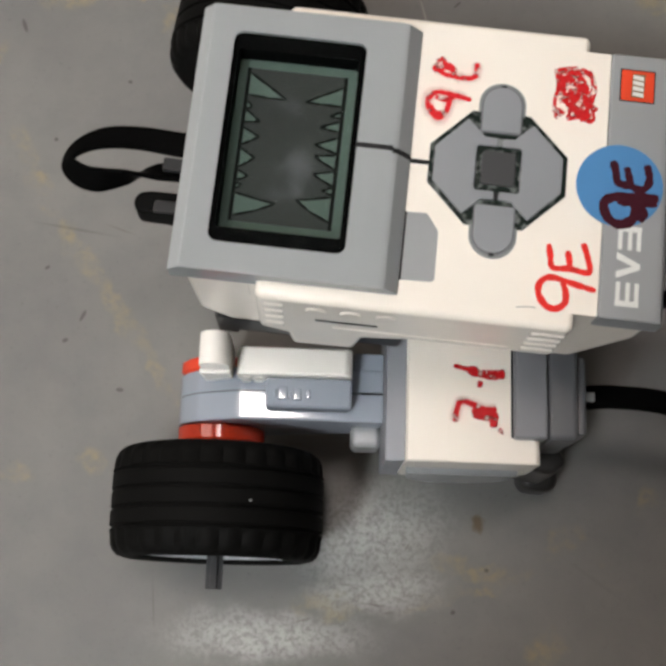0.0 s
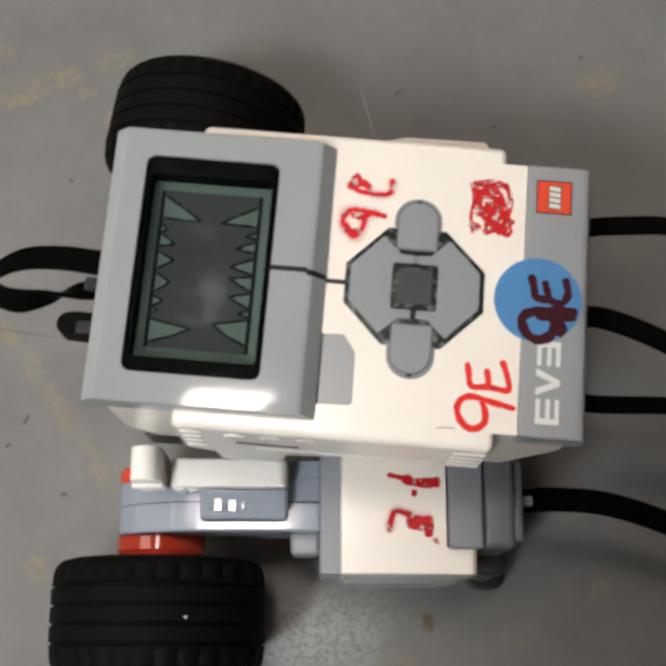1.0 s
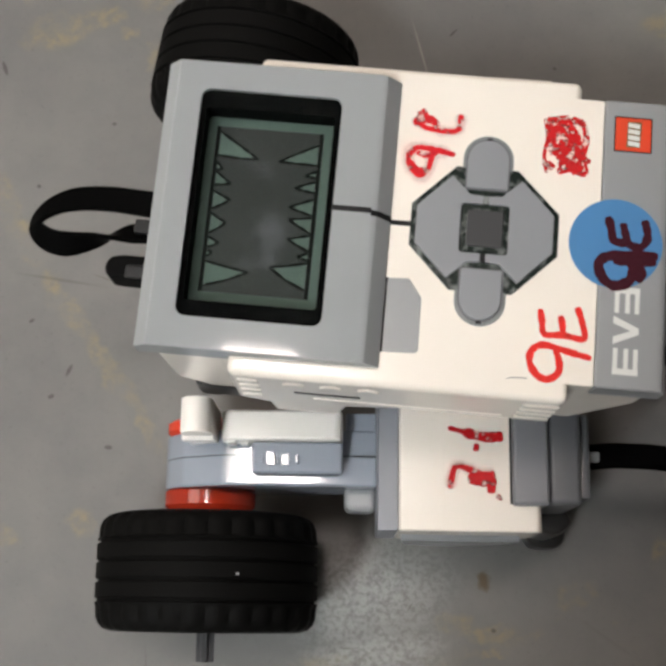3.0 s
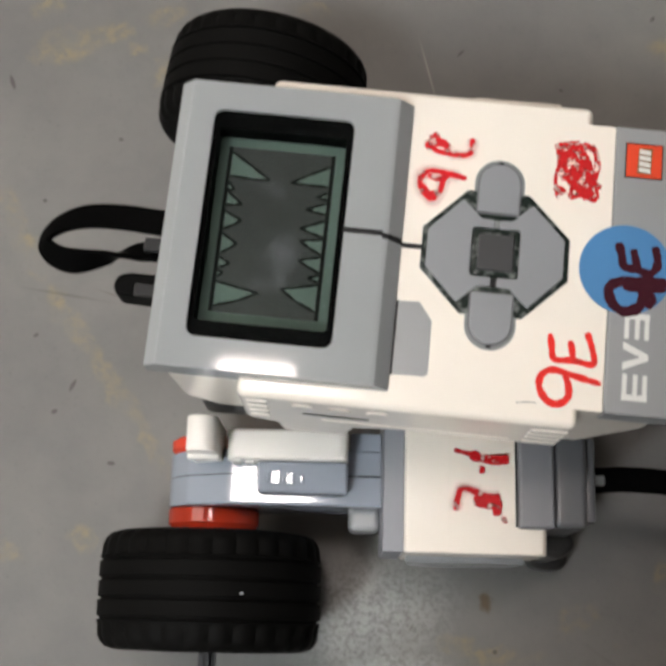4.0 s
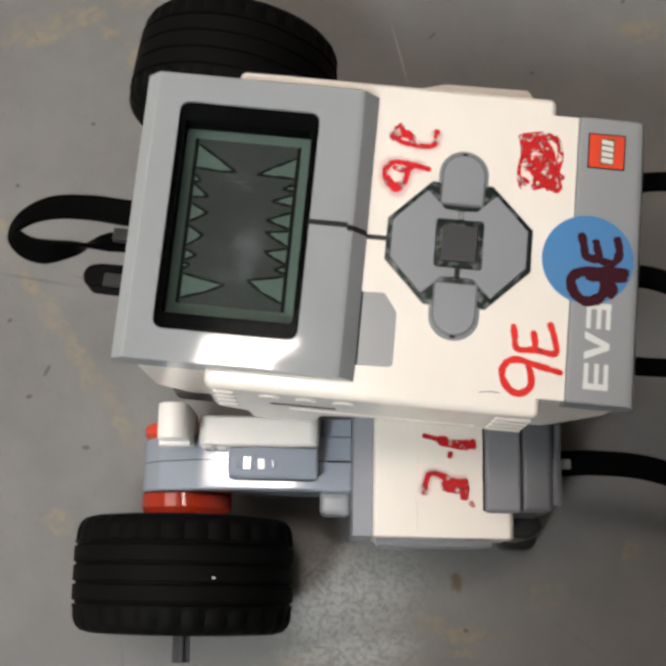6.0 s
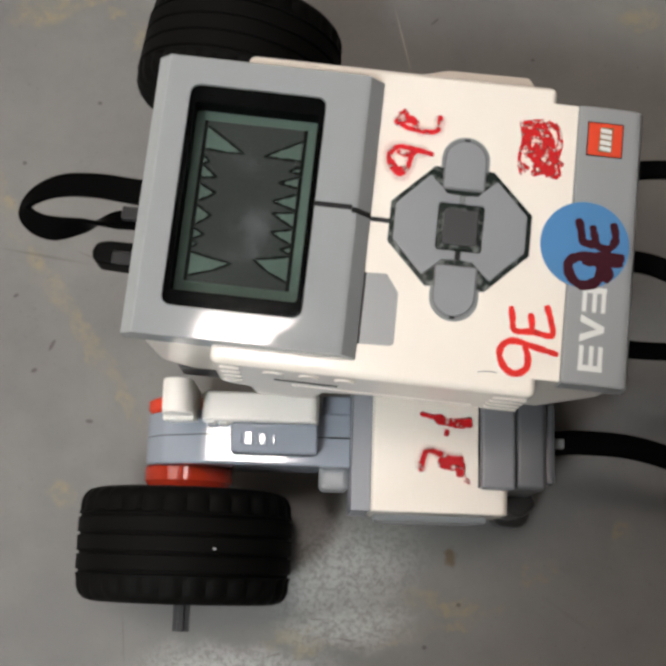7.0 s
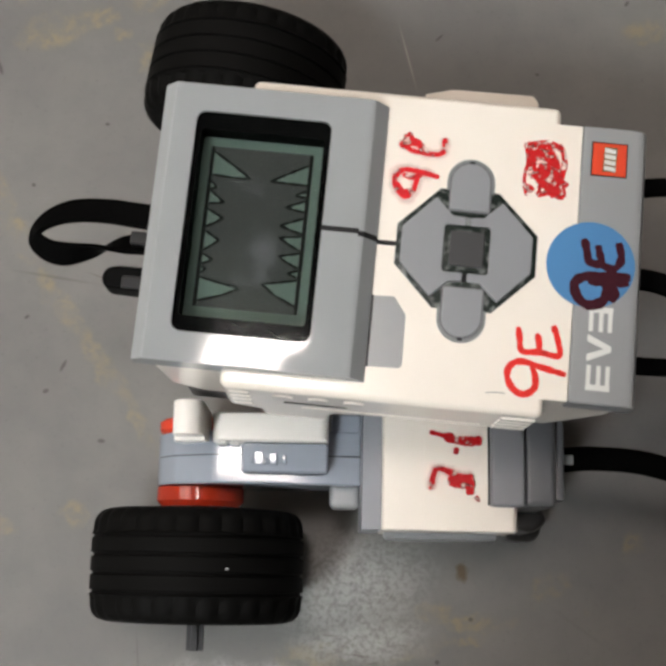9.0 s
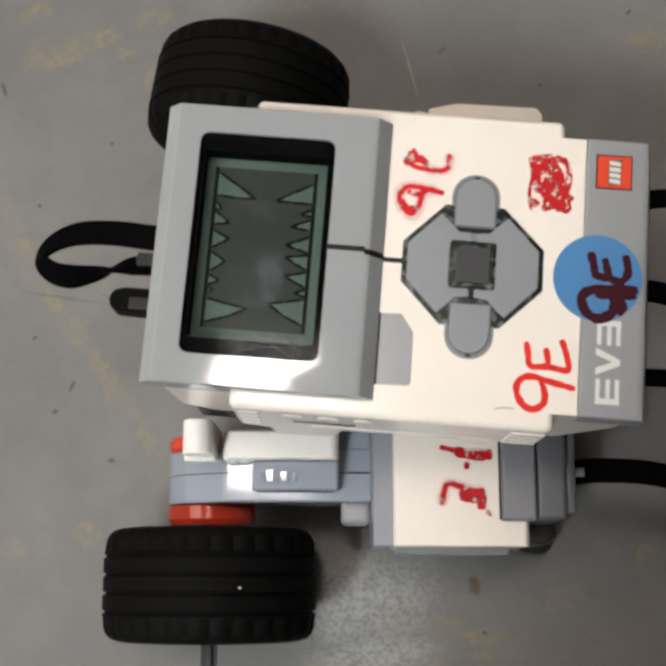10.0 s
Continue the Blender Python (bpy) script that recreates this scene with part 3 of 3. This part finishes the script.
        part("button_rim", slab([(68.3, 13.6 * side), (79.1, 13.6 * side)] + arc if side > 0 else [(68.3, -13.6), (79.1, -13.6)] + arc, "z", TOP - 1, TOP + 0.3, 0.1), GUIDE, body, "translucent grey button rim")
        arc = [(73.7 + 4.4 * math.cos(radians(a)), (15.7 + 4.4 * math.sin(radians(a))) * side) for a in range(0, 181, 12)]
        part("end_button", slab([(69.3, 9.0 * side), (78.1, 9.0 * side)] + arc, "z", TOP, TOP + 0.9, 0.25), BUTTON, body, "grey rounded button")
        gap = [(73.7 + 4.75 * math.cos(radians(a)), (15.75 + 4.75 * math.sin(radians(a))) * side) for a in range(0, 181, 12)]
        part("button_gap", slab([(68.95, 8.7 * side), (78.45, 8.7 * side)] + gap, "z", TOP, TOP + 0.36, 0), DARKGREY, body)
        part("pin_mark", block(73.1, 74.3, 20.4 * side - 0.4, 20.4 * side + 0.4, TOP, TOP + 0.4, 0.1), BLACK, body)
        part("light_bar", block(73.2, 74.2, 5.6 * side - (1.8 if side < 0 else 0), 5.6 * side + (1.8 if side > 0 else 0), TOP, TOP + 0.6, 0.1), GUIDE if side > 0 else BLACK, body)
    ring = slab(round_rect(69.0, 78.4, -4.95, 4.95, 1.5), "z", TOP, TOP + 0.55, 0.2)
    part("centre_rim", ring, SMOKE, body)
    part("centre_button", slab(round_rect(69.9, 77.6, -4.05, 4.05, 0.6), "z", TOP, TOP + 1.1, 0.3), CENTRE, body, "dark grey square button")

    # grey name strip at the end
    part("name_strip", slab([(98.4, 118.75), (110.8, 118.75), (112.6, 118.0), (113.3, 116.2), (113.3, 111.4), (98.4, 111.4)], "y", -32.1, 32.1, 0.5, 3), GREY, body, "grey printed end strip")
    z = 118.75
    for y0, y1 in ((-29.0, -27.7), (-10.2, -11.5)):
        comb = block(101.85, 107.15, min(y0, y1), max(y0, y1), z, z + 0.08, 0)
        far = y0 + 5.6 * (1 if y1 > y0 else -1)
        for x in (102.4, 104.6, 106.6):
            join(comb, block(x - 0.48, x + 0.48, min(y0, far), max(y0, far), z, z + 0.06, 0))
        part("print_mark", comb, PRINT, body, "white printed mark")
    wedge = slab([(101.8, -22.6), (107.1, -20.2), (107.1, -18.9), (101.8, -16.5), (101.8, -18.1), (105.4, -19.55), (101.8, -21.0)], "z", z, z + 0.06, 0)
    part("print_mark", wedge, PRINT, body, "white printed mark")
    part("mark_square", block(100.4, 108.6, 20.2, 28.4, z, z + 0.08, 0), BLACK, body)
    part("mark_square", block(100.7, 108.3, 20.5, 28.1, z, z + 0.14, 0), LOGORED, body, "red printed square")
    marks = bmesh.new()
    join(marks, slab([(103.0, 21.3), (106.0, 21.3), (106.3, 27.3), (103.3, 27.3)], "z", z, z + 0.17, 0))
    part("mark_bar", marks, LOGOEDGE, body)
    marks = bmesh.new()
    for k in range(4):
        join(marks, slab([(103.4, 21.8 + 1.4 * k), (105.9, 21.5 + 1.4 * k), (105.9, 22.5 + 1.4 * k), (103.4, 22.8 + 1.4 * k)], "z", z, z + 0.2, 0))
    part("mark_bar", marks, PRINT, body)

    # round sticker and writing
    zs = z + 0.12
    part("sticker", slab(disc_pts(101.6, -0.7, 9.9, 64), "z", TOP - 0.1, zs, 0.03), BLUE, body, "round blue paper sticker")
    w = bmesh.new()
    stroke(w, [(99.8, 5.2), (100.6, 2.4), (101.2, 0.0), (104.0, -0.6), (106.8, -1.2), (108.3, 1.2), (107.6, 5.0)], 1.75, zs + 0.03)
    stroke(w, [(103.0, 4.0), (103.6, 1.6), (104.2, -0.4)], 1.5, zs + 0.04)
    stroke(w, [(110.6, -2.9), (105.5, -3.2), (100.4, -3.6), (98.2, -5.4), (99.2, -8.6), (101.8, -10.0), (104.6, -8.8), (105.4, -6.2), (104.6, -3.8)], 2.1, zs + 0.05)
    stroke(w, [(101.2, -4.6), (105, -4.4), (110.3, -4.3)], 1.8, zs + 0.06)
    stroke(w, [(105.4, -4.6), (107.2, -6.6), (106.3, -8.8)], 1.9, zs + 0.07)
    part("sticker_writing", w, INKDARK, body, "dark red marker writing")
    w = bmesh.new()
    z = TOP + 0.05
    stroke(w, [(86.5, -16.3), (87.0, -19.0), (87.7, -21.7), (91.5, -21.6), (95.8, -22.0), (95.4, -18.6), (94.2, -15.3)], 1.35, z)
    stroke(w, [(90.8, -17.4), (91.3, -19.5), (91.5, -21.5)], 1.3, z + 0.01)
    stroke(w, [(97.6, -26.1), (92.5, -25.0), (87.6, -24.0), (85.2, -25.4), (84.9, -28.0), (86.6, -30.6), (88.9, -31.2), (90.9, -29.6), (90.9, -27.0), (90.0, -24.8)], 1.35, z + 0.02)
    part("marker_writing", w, INK, body, "red marker writing")
    w = bmesh.new()
    stroke(w, [(57.9, 26.0), (58.2, 23.6), (59.5, 22.3), (62.5, 21.9), (65.6, 21.8), (67.0, 23.0), (67.0, 26.0)], 1.15, z)
    stroke(w, [(57.0, 22.8), (58.6, 24.0), (60.6, 24.2), (62.4, 22.8)], 1.9, z + 0.01)
    stroke(w, [(58.6, 26.6), (59.6, 25.0), (60.6, 23.4)], 1.0, z + 0.03)
    stroke(w, [(66.4, 16.4), (63.6, 17.0), (61.0, 17.4), (58.0, 17.4), (56.4, 15.4), (57.0, 12.8), (59.0, 11.2), (60.6, 12.4), (61.2, 14.6), (61.4, 16.8)], 1.15, z + 0.02)
    stroke(w, [(56.9, 14.2), (58.4, 12.4), (60.4, 12.8)], 1.2, z + 0.025)
    stroke(w, [(58.0, 16.4), (60.0, 15.8), (62.6, 16.6)], 1.1, z + 0.027)
    part("marker_writing", w, INKSMUDGE, body, "smudged red marker writing")
    rag = random.Random(7)
    for k in range(13):
        x = 85.9 + 0.72 * k
        top = 27.2 - rag.uniform(0, 1.8) - (2.2 if k in (9, 10) else 0)
        low = 13.8 + rag.uniform(0, 1.8) + (3.4 if k in (1, 2, 3) else 0)
        stroke(w := bmesh.new(), [(x - 0.5, top), (x + 0.3, top - 4.0), (x - 0.3, low + 4.0), (x + 0.5, low)], rag.uniform(0.6, 1.0), z + 0.004 * k)
        part("marker_stroke", w, INKWORN, body, "worn red marker stroke")
    for k, (y, x0, x1) in enumerate(((14.6, 88.5, 94.8), (15.4, 85.6, 87.6), (17.6, 88.8, 95.6), (19.6, 86.6, 94.0), (21.8, 85.9, 93.4), (24.0, 86.0, 92.6), (26.2, 86.4, 94.0))):
        stroke(w := bmesh.new(), [(x0, y), ((x0 + x1) / 2, y + 0.7), (x1, y - 0.3)], 1.5, z + 0.05 + 0.004 * k)
        part("marker_stroke", w, INKWORN, body, "worn red marker stroke")
    w = bmesh.new()
    for k, wide in enumerate((1.9, 2.7)):
        stroke(w, [(57.6, 25.0), (58.2, 23.4), (59.8, 22.6), (62.5, 21.9), (65.6, 21.8), (67.0, 23.0), (67.0, 26.0)], wide, z - 0.012 - 0.008 * k)
        stroke(w, [(65.2, 16.7), (61.5, 17.2), (58.0, 17.6), (56.4, 15.4), (57.0, 12.6), (59.4, 11.0), (61.0, 12.6), (61.4, 16.6)], wide + 0.3, z - 0.016 - 0.008 * k)
    part("marker_smear", w, INKPALE, body, "pale smeared red ink")
    part("hair_scratch", stroke(bmesh.new(), [(80.2, -31.8), (82.5, -31.4), (84.6, -31.5)], 0.16, z), DARKGREY, body)

    # side relief: ribs, slot, studs
    for s in (-1, 1):
        for k in range(4):
            part("rib", block(24.0, 28.6, 36.0 * s - 0.5, 36.0 * s + 0.5, 113.5 - 5.4 * k - 1.5, 113.5 - 5.4 * k + 1.5, 0.5), WHITE, body)
            part("rib", block(84.5, 92.3, 36.0 * s - 0.6, 36.0 * s + 0.6, 113.0 - 4.6 * k - 1.3, 113.0 - 4.6 * k + 1.3, 0.5), WHITE, body)
        for k in range(3):
            bm = slab(disc_pts(36 + 8 * k, 112, 2.4, 20), "y", min(35.6 * s, 36.5 * s), max(35.6 * s, 36.5 * s), 0.3)
            part("stud", bm, WHITE, body)
        part("slot", block(36.0, 50.5, 36.05 * s - 0.15, 36.05 * s + 0.15, 103.4, 104.4, 0.05), BLACK, body)
        part("plate_line", block(40, 82, 36.0 * s - 0.3, 36.0 * s + 0.3, 97.5, 99.0, 0.2), WHITE, body)
    return body


unit = control_unit()

# ---- the two drive motors with their wheels ----
HUB_Z, YAW = 30.2, 4.5


def drive(side):
    """side -1 or 1: the y side of the unit on which the motor sits."""
    hub_x, hub_y = (10.5, 46.0) if side < 0 else (8.2, 44.8)
    c, s = math.cos(radians(YAW)), math.sin(radians(YAW))
    m = Matrix(((c, s, 0, hub_x), (-s * side, c * side, 0, hub_y * side), (0, 0, 1, 0), (0, 0, 0, 1)))

    def put(name, bm, mat, parent, label=""):
        bmesh.ops.transform(bm, matrix=m, verts=bm.verts)
        return part(name, bm, mat, parent, label)

    # white housing
    house = slab([(50.6, 66.6), (51.6, 67.6), (61.5, 68.2), (84.6, 67.2), (85.8, 65.8), (85.8, 46), (80, 36), (56, 34), (50.6, 38)], "y", -19, 19.4 if side < 0 else 16.5, 0.6)
    motor = put("motor", house, WHITE, robot, "white and grey drive motor with red hub")
    put("housing_panel", block(51.0, 61.6, -18.7, 19.1 if side < 0 else 16.2, 66.4, 68.32, 0.25), WHITE, motor)
    if side > 0:
        part("housing_cover", slab([(63, 42), (64, 58.5), (71.6, 60.6), (93.8, 60.9), (95.4, 58.8), (95.4, 42)], "z", 44, 67.2, 0.6), WHITE, motor)
    put("end_plate", slab([(51.5, 56), (82, 55), (79, 44), (70, 38), (58, 38), (52.5, 44)], "y", *((19.0, 21.2) if side < 0 else (16.0, 18.0)), 0.8), GREY, motor)
    put("front_ring", slab([(45.4, 36), (50.6, 36), (50.6, 66.4), (45.4, 65.2)], "y", -19, 19.2 if side < 0 else 16.0, 0.5), RING, motor, "grey plastic ring")
    put("rear_cap", block(78.4, 87.2, -14, 13, 44, 70.2, 0.9, 3), MIDGREY, motor, "grey rear cap")
    put("cap_gap", block(77.9, 78.5, -13.4, 12.6, 60, 67.9, 0), BLACK, motor)
    put("socket", block(87.2, 95.6, -13, 12.8, 42, 68.4, 1.6, 3), DARKGREY, motor, "dark grey cable socket")
    put("socket_rim", block(95.4, 98.2, -10, 11, 44, 65.5, 0.8), DARKGREY, motor)
    put("latch", block(97.6, 101.4, -1.4, 1.2, 58.8, 61.6, 0.4), GUIDE, motor, "clear latch tip")
    # grey arm down to the hub
    arm_side = [(-12.4, 31.5), (-11.7, 35.6), (-9.8, 39.6), (-6.6, 43.8), (-5.4, 44.8), (4.6, 50.4), (5.6, 50.9), (45.6, 50.95), (45.6, 32), (20, 24), (8, 19), (0, 17.7), (-7, 19.8), (-11, 24.2), (-12.5, 28.2)]
    put("gear_arm", slab(arm_side, "y", -7.6, 7.0, 0.7, 3), ARMGREY, motor, "glossy blue grey gear arm")
    put("arm_seam", slab([(a * 1.004, 28 + (w - 28) * 1.006) for a, w in arm_side], "y", -0.95, -0.7, 0), BLACK, motor)
    put("arm_shoulder", block(37.2, 45.5, -12.5, 6.3, 38, 50.4, 0.8), ARMGREY, motor)
    put("shoulder_seam", block(39.5, 45.6, -0.9, -0.6, 50, 51.7, 0), BLACK, motor)
    put("arm_foot", block(37.2, 45.5, 5.5, 12.6, 30, 42, 1.8, 4), GREY, motor)
    put("arm_box", slab([(-3.7, 49), (4.3, 49), (4.3, 55.4), (-3.7, 57.2)], "x", 13.2, 36.7, 1.0, 3), ARMGREY, motor, "grey raised box with a slot")
    # added level ribs that shape the broken highlight on the box's slanted face
    for u, wide, v0, v1 in ((15.6, 0.8, -0.4, 1.8), (16.9, 2.4, -1.3, 2.4), (19.5, 0.9, 0.4, 2.2), (20.8, 2.2, -0.8, 2.4), (24.4, 1.1, -0.4, 2.0)):
        put("box_glint_rib", slab([(v0, 55), (v1, 54.6), (v1, 56.72), (v0, 56.75)], "x", u, u + wide, 0.25, 3), ARMGREY, motor)
    put("box_slot", block(14.5, 35.5, 4.2, 4.45, 51.2, 52.4, 0), BLACK, motor)
    # red hubs on both sides of the arm
    for v0, v1 in ((6.6, 12.6), (-12.2, -7.6)):
        ring = spin([(0.1, v0), (11.6, v0), (12.5, v0 + 0.8), (12.5, v1 - 1.6), (11.2, v1), (0.1, v1)], 48)
        bmesh.ops.translate(ring, vec=(0, 0, HUB_Z), verts=ring.verts)
        put("hub", ring, RED, motor, "red plastic hub")
    # white beams between motor and unit
    put("beam", slab([(5, 52), (5.6, 57.6), (7, 59), (35, 59.4), (36.6, 58), (36.6, 46), (12, 44)], "y", -11.6, -3.8, 0.9, 3), BEIGE, motor, "white beam")
    for k in range(3):
        put("beam_rib", block(6.5 + 3.4 * k, 8.9 + 3.4 * k, -4.1, -3.2, 47 - k, 57 - 1.5 * k, 0.3), BEIGE, motor)
    post = slab([(-4.2, 44)] + [(-0.2 - 4.0 * math.cos(radians(a)), 65 + 4.0 * math.sin(radians(a))) for a in range(0, 181, 15)] + [(3.8, 44)], "y", -13.4, -4.2, 0.6)
    put("post", post, BEIGE, motor, "white upright beam with rounded end")
    for k in range(4):
        put("post_rib", block(-4.3, 3.9, -4.6, -3.0 - 0.5 * k, 59.5 - 3.8 * k, 62 - 3.8 * k, 0.5), BEIGE, motor)

    # wheel
    def worn(k, j, r):
        if k in SHOULDERS and j % 4 == 0:
            return r - 0.9
        return r

    prof = [(20.5, 1.0), (25.6, 0.2), (27.6, 0.8), (28.9, 2.0), (29.6, 3.6), (29.8, 6.2)]
    for g in (7.4, 12.2, 17.0, 21.8):
        prof += [(30.1, g - 0.5), (29.3, g - 0.2), (29.3, g + 0.3), (30.1, g + 0.6)]
    prof += [(29.8, 23.4), (29.6, 26.0), (28.9, 27.6), (27.6, 28.8), (25.6, 29.4), (24.2, 28.6), (23.6, 25.0)]
    SHOULDERS = (3, 4, 5, len(prof) - 7, len(prof) - 6, len(prof) - 5)
    tyre = spin(prof, 120, worn)
    shift = Matrix.Translation((0, 13.4 if side < 0 else 10.4, HUB_Z)) @ Matrix.Diagonal((1, 1.055, 1, 1))
    bmesh.ops.transform(tyre, matrix=shift, verts=tyre.verts)
    wheel = put("wheel", tyre, RUBBER, robot, "black rubber wheel tyre with grooved tread")
    rim = spin([(23.9, 28.0), (23.9, 26.6), (22.2, 25.6), (21.4, 18), (8.0, 15.5), (7.0, 19.5), (2.6, 19.5), (2.6, 8), (21.4, 6), (23.9, 1.2)], 48)
    bmesh.ops.transform(rim, matrix=shift, verts=rim.verts)
    put("rim", rim, RIM, wheel, "light grey plastic rim")
    cross = bmesh.new()
    join(cross, block(-2.35, 2.35, 6, 52.4, HUB_Z - 0.9, HUB_Z + 0.9, 0.25))
    join(cross, block(-0.9, 0.9, 6, 52.4, HUB_Z - 2.35, HUB_Z + 2.35, 0.25))
    put("axle", cross, AXLE, wheel, "dark grey cross axle")
    if side < 0:
        part("wheel_fleck", block(23.1, 24.0, -75.2, -74.6, 57.6, 58.7, 0.25), RIM, wheel, "tiny pale crumb")
    # writing on the housing top
    if side < 0:
        w = bmesh.new()
        z = 68.33
        stroke(w, [(72.6, -35.1), (75, -35.5), (78, -36.0)], 1.1, z)
        stroke(w, [(76.5, -35.8), (80, -36.5), (83, -36.6), (86.2, -36.0)], 2.3, z + 0.01)
        stroke(w, [(79.2, -39.3), (80.6, -39.4)], 1.6, z)
        stroke(w, [(74.2, -50.0), (74.4, -47.0), (75.4, -44.3), (78.5, -44.9), (82, -46.0), (84.8, -45.6)], 1.5, z + 0.01)
        stroke(w, [(78.2, -46.9), (81.5, -47.5), (84.6, -47.2)], 2.4, z + 0.02)
        stroke(w, [(83.9, -46.4), (84.1, -48.4), (84.3, -50.3)], 2.2, z + 0.03)
        stroke(w, [(85.6, -50.6), (87.0, -51.6)], 1.2, z + 0.02)
        part("marker_writing", w, INKMOTOR, motor, "worn red marker writing")
        w = bmesh.new()
        for k, wide in enumerate((2.4, 3.4)):
            stroke(w, [(74.2, -50.0), (74.4, -47.0), (75.4, -44.3), (78.5, -44.9), (82, -46.0), (84.8, -45.6)], wide, z - 0.006 - 0.006 * k)
        part("housing_smear", w, INKPALE, motor)
    return motor


drive(-1)
drive(1)

# ---- frame under the unit ----
part("cross_beam", block(9, 15, -30, 30, 56, 72, 1), BLACK, robot, "black cross beam")
part("support_frame", block(10, 58, -31.5, 31.5, 66, 78, 1), BLACK, robot, "black support frame")
skid = join(slab(round_rect(101, 112.5, -58.5, -47, 4), "z", 0.2, 14, 2.5, 3), slab([(84, -54), (98, -56), (106, -57), (110, -53), (106, -47), (84, -46)], "z", 15, 40, 2.0, 3))
part("rear_skid", skid, SKID, robot, "black rear skid")

# ---- cables and plugs ----


def cable(pts, wide=6.0, thick=2.4, lean=None, label="flat black connection cable"):
    return part("cable", ribbon(pts, wide, thick, lean=lean), CABLE, robot, label)


loop = cable([(8, 8.4, 91), (-4, 8.4, 92), (-13, 8.7, 92.5), (-21.5, 7.9, 92.5), (-27.6, 5.2, 92), (-30.5, 1.2, 91.5), (-27.8, -1.8, 91), (-22.8, -2.7, 90.5),
              (-15.5, -0.8, 89.5), (-8, 1.6, 89), (6, 3.0, 88.5)], 6.6, 1.3, lean=(0, 0, -8, -15, -35, -58, -48, -42, -84, -146, -168), label="looped flat black cable")
part("latch", block(-6.6, 4, 1.0, 4.4, 90.6, 93.0, 0.6), LATCH, loop)
short = cable([(-3, -7.8, 87), (2, -7.8, 82), (6, -7.6, 72), (9, -7.2, 60), (12, -7, 48), (14, -7, 42)], 5.4, 2.4, label="short bent flat black cable")
boot = [(6, -4.5), (-8.5, -4.6), (-11.0, -5.2), (-12.1, -6.4), (-12.4, -7.8), (-12.1, -9.4), (-11.0, -10.4), (6, -10.9)]
part("boot", slab(boot, "z", 84, 92.4, 2.0, 4), BOOT, short, "black cable boot")
part("latch", block(-7.2, 4, -10.4, -7.2, 92.0, 93.4, 0.5), LATCH, short)
cable([(104, 24.6, 92), (114, 25, 98), (124, 26, 100), (142, 27.4, 98), (176, 27, 84), (220, 24, 50), (250, 22, 18), (276, 20, 2), (300, 18, 2)], 4.7, 2.2)
cable([(104, 4, 90), (114, 3, 97), (124, 1.6, 99), (142, -4, 96), (176, -15, 80), (218, -26, 48), (246, -32, 18), (270, -36, 2), (296, -40, 2)], 5.4, 2.4)
cable([(104, -16, 84), (114, -15.2, 84), (124, -15.4, 83), (142, -13.6, 80), (176, -9, 66), (214, -4, 38), (240, 0, 14), (262, 2, 2), (290, 2, 2)], 4.6, 2.2)
part("plug", block(108, 118, -22, -10, 76, 92, 1.5), BLACK, robot, "black cable plug")
cable([(100, -38.6, 58), (108, -38.0, 58), (118, -36.6, 58), (134, -36.6, 56), (156, -41, 49), (186, -50, 36), (216, -58, 14), (236, -62, 3), (264, -66, 2)], 6.6, 3.2, lean=(0, 30))


status_lights = []
for side in (1, -1):
    bar = block(70.0, 77.4, 7.7 * side - 0.62, 7.7 * side + 0.62, -0.5, 0, 0.1)
    status_lights.append(part("status_light", bar, LIT, unit, "green status light"))
    stem = block(73.1, 74.5, min(4.3 * side, 7.2 * side), max(4.3 * side, 7.2 * side), -0.5, 0.06, 0.1)
    status_lights.append(part("status_stem", stem, LIT if side > 0 else LITSTEM, unit, "lit stem of the status light"))
    for tip in (1, -1):
        wedge = slab([(73.7 + tip * a, c * side) for a, c in ((4.9, 8.4), (5.6, 8.2), (8.6, 11.0), (6.4, 13.2), (5.6, 13.2))], "z", -1.2, -0.62, 0.05)
        status_lights.append(part("status_light", wedge, LITDIM, unit, "dim green lit corner of the light guide"))


def motions():
    """The status lights come up into their windows for part of every second; nothing else moves but the viewer."""
    off, on = pose(0, 0, 0.1165), pose(0, 0, 0.11935)
    rows = [(0.0, off)]
    for second in range(10):
        rows += [(second + 1 / 30, off), (second + 2 / 30, on), (second + 13 / 30, on), (second + 14 / 30, off)]
    rows.append((10.0, off))
    for light in status_lights:
        walk(light, rows)


motions()
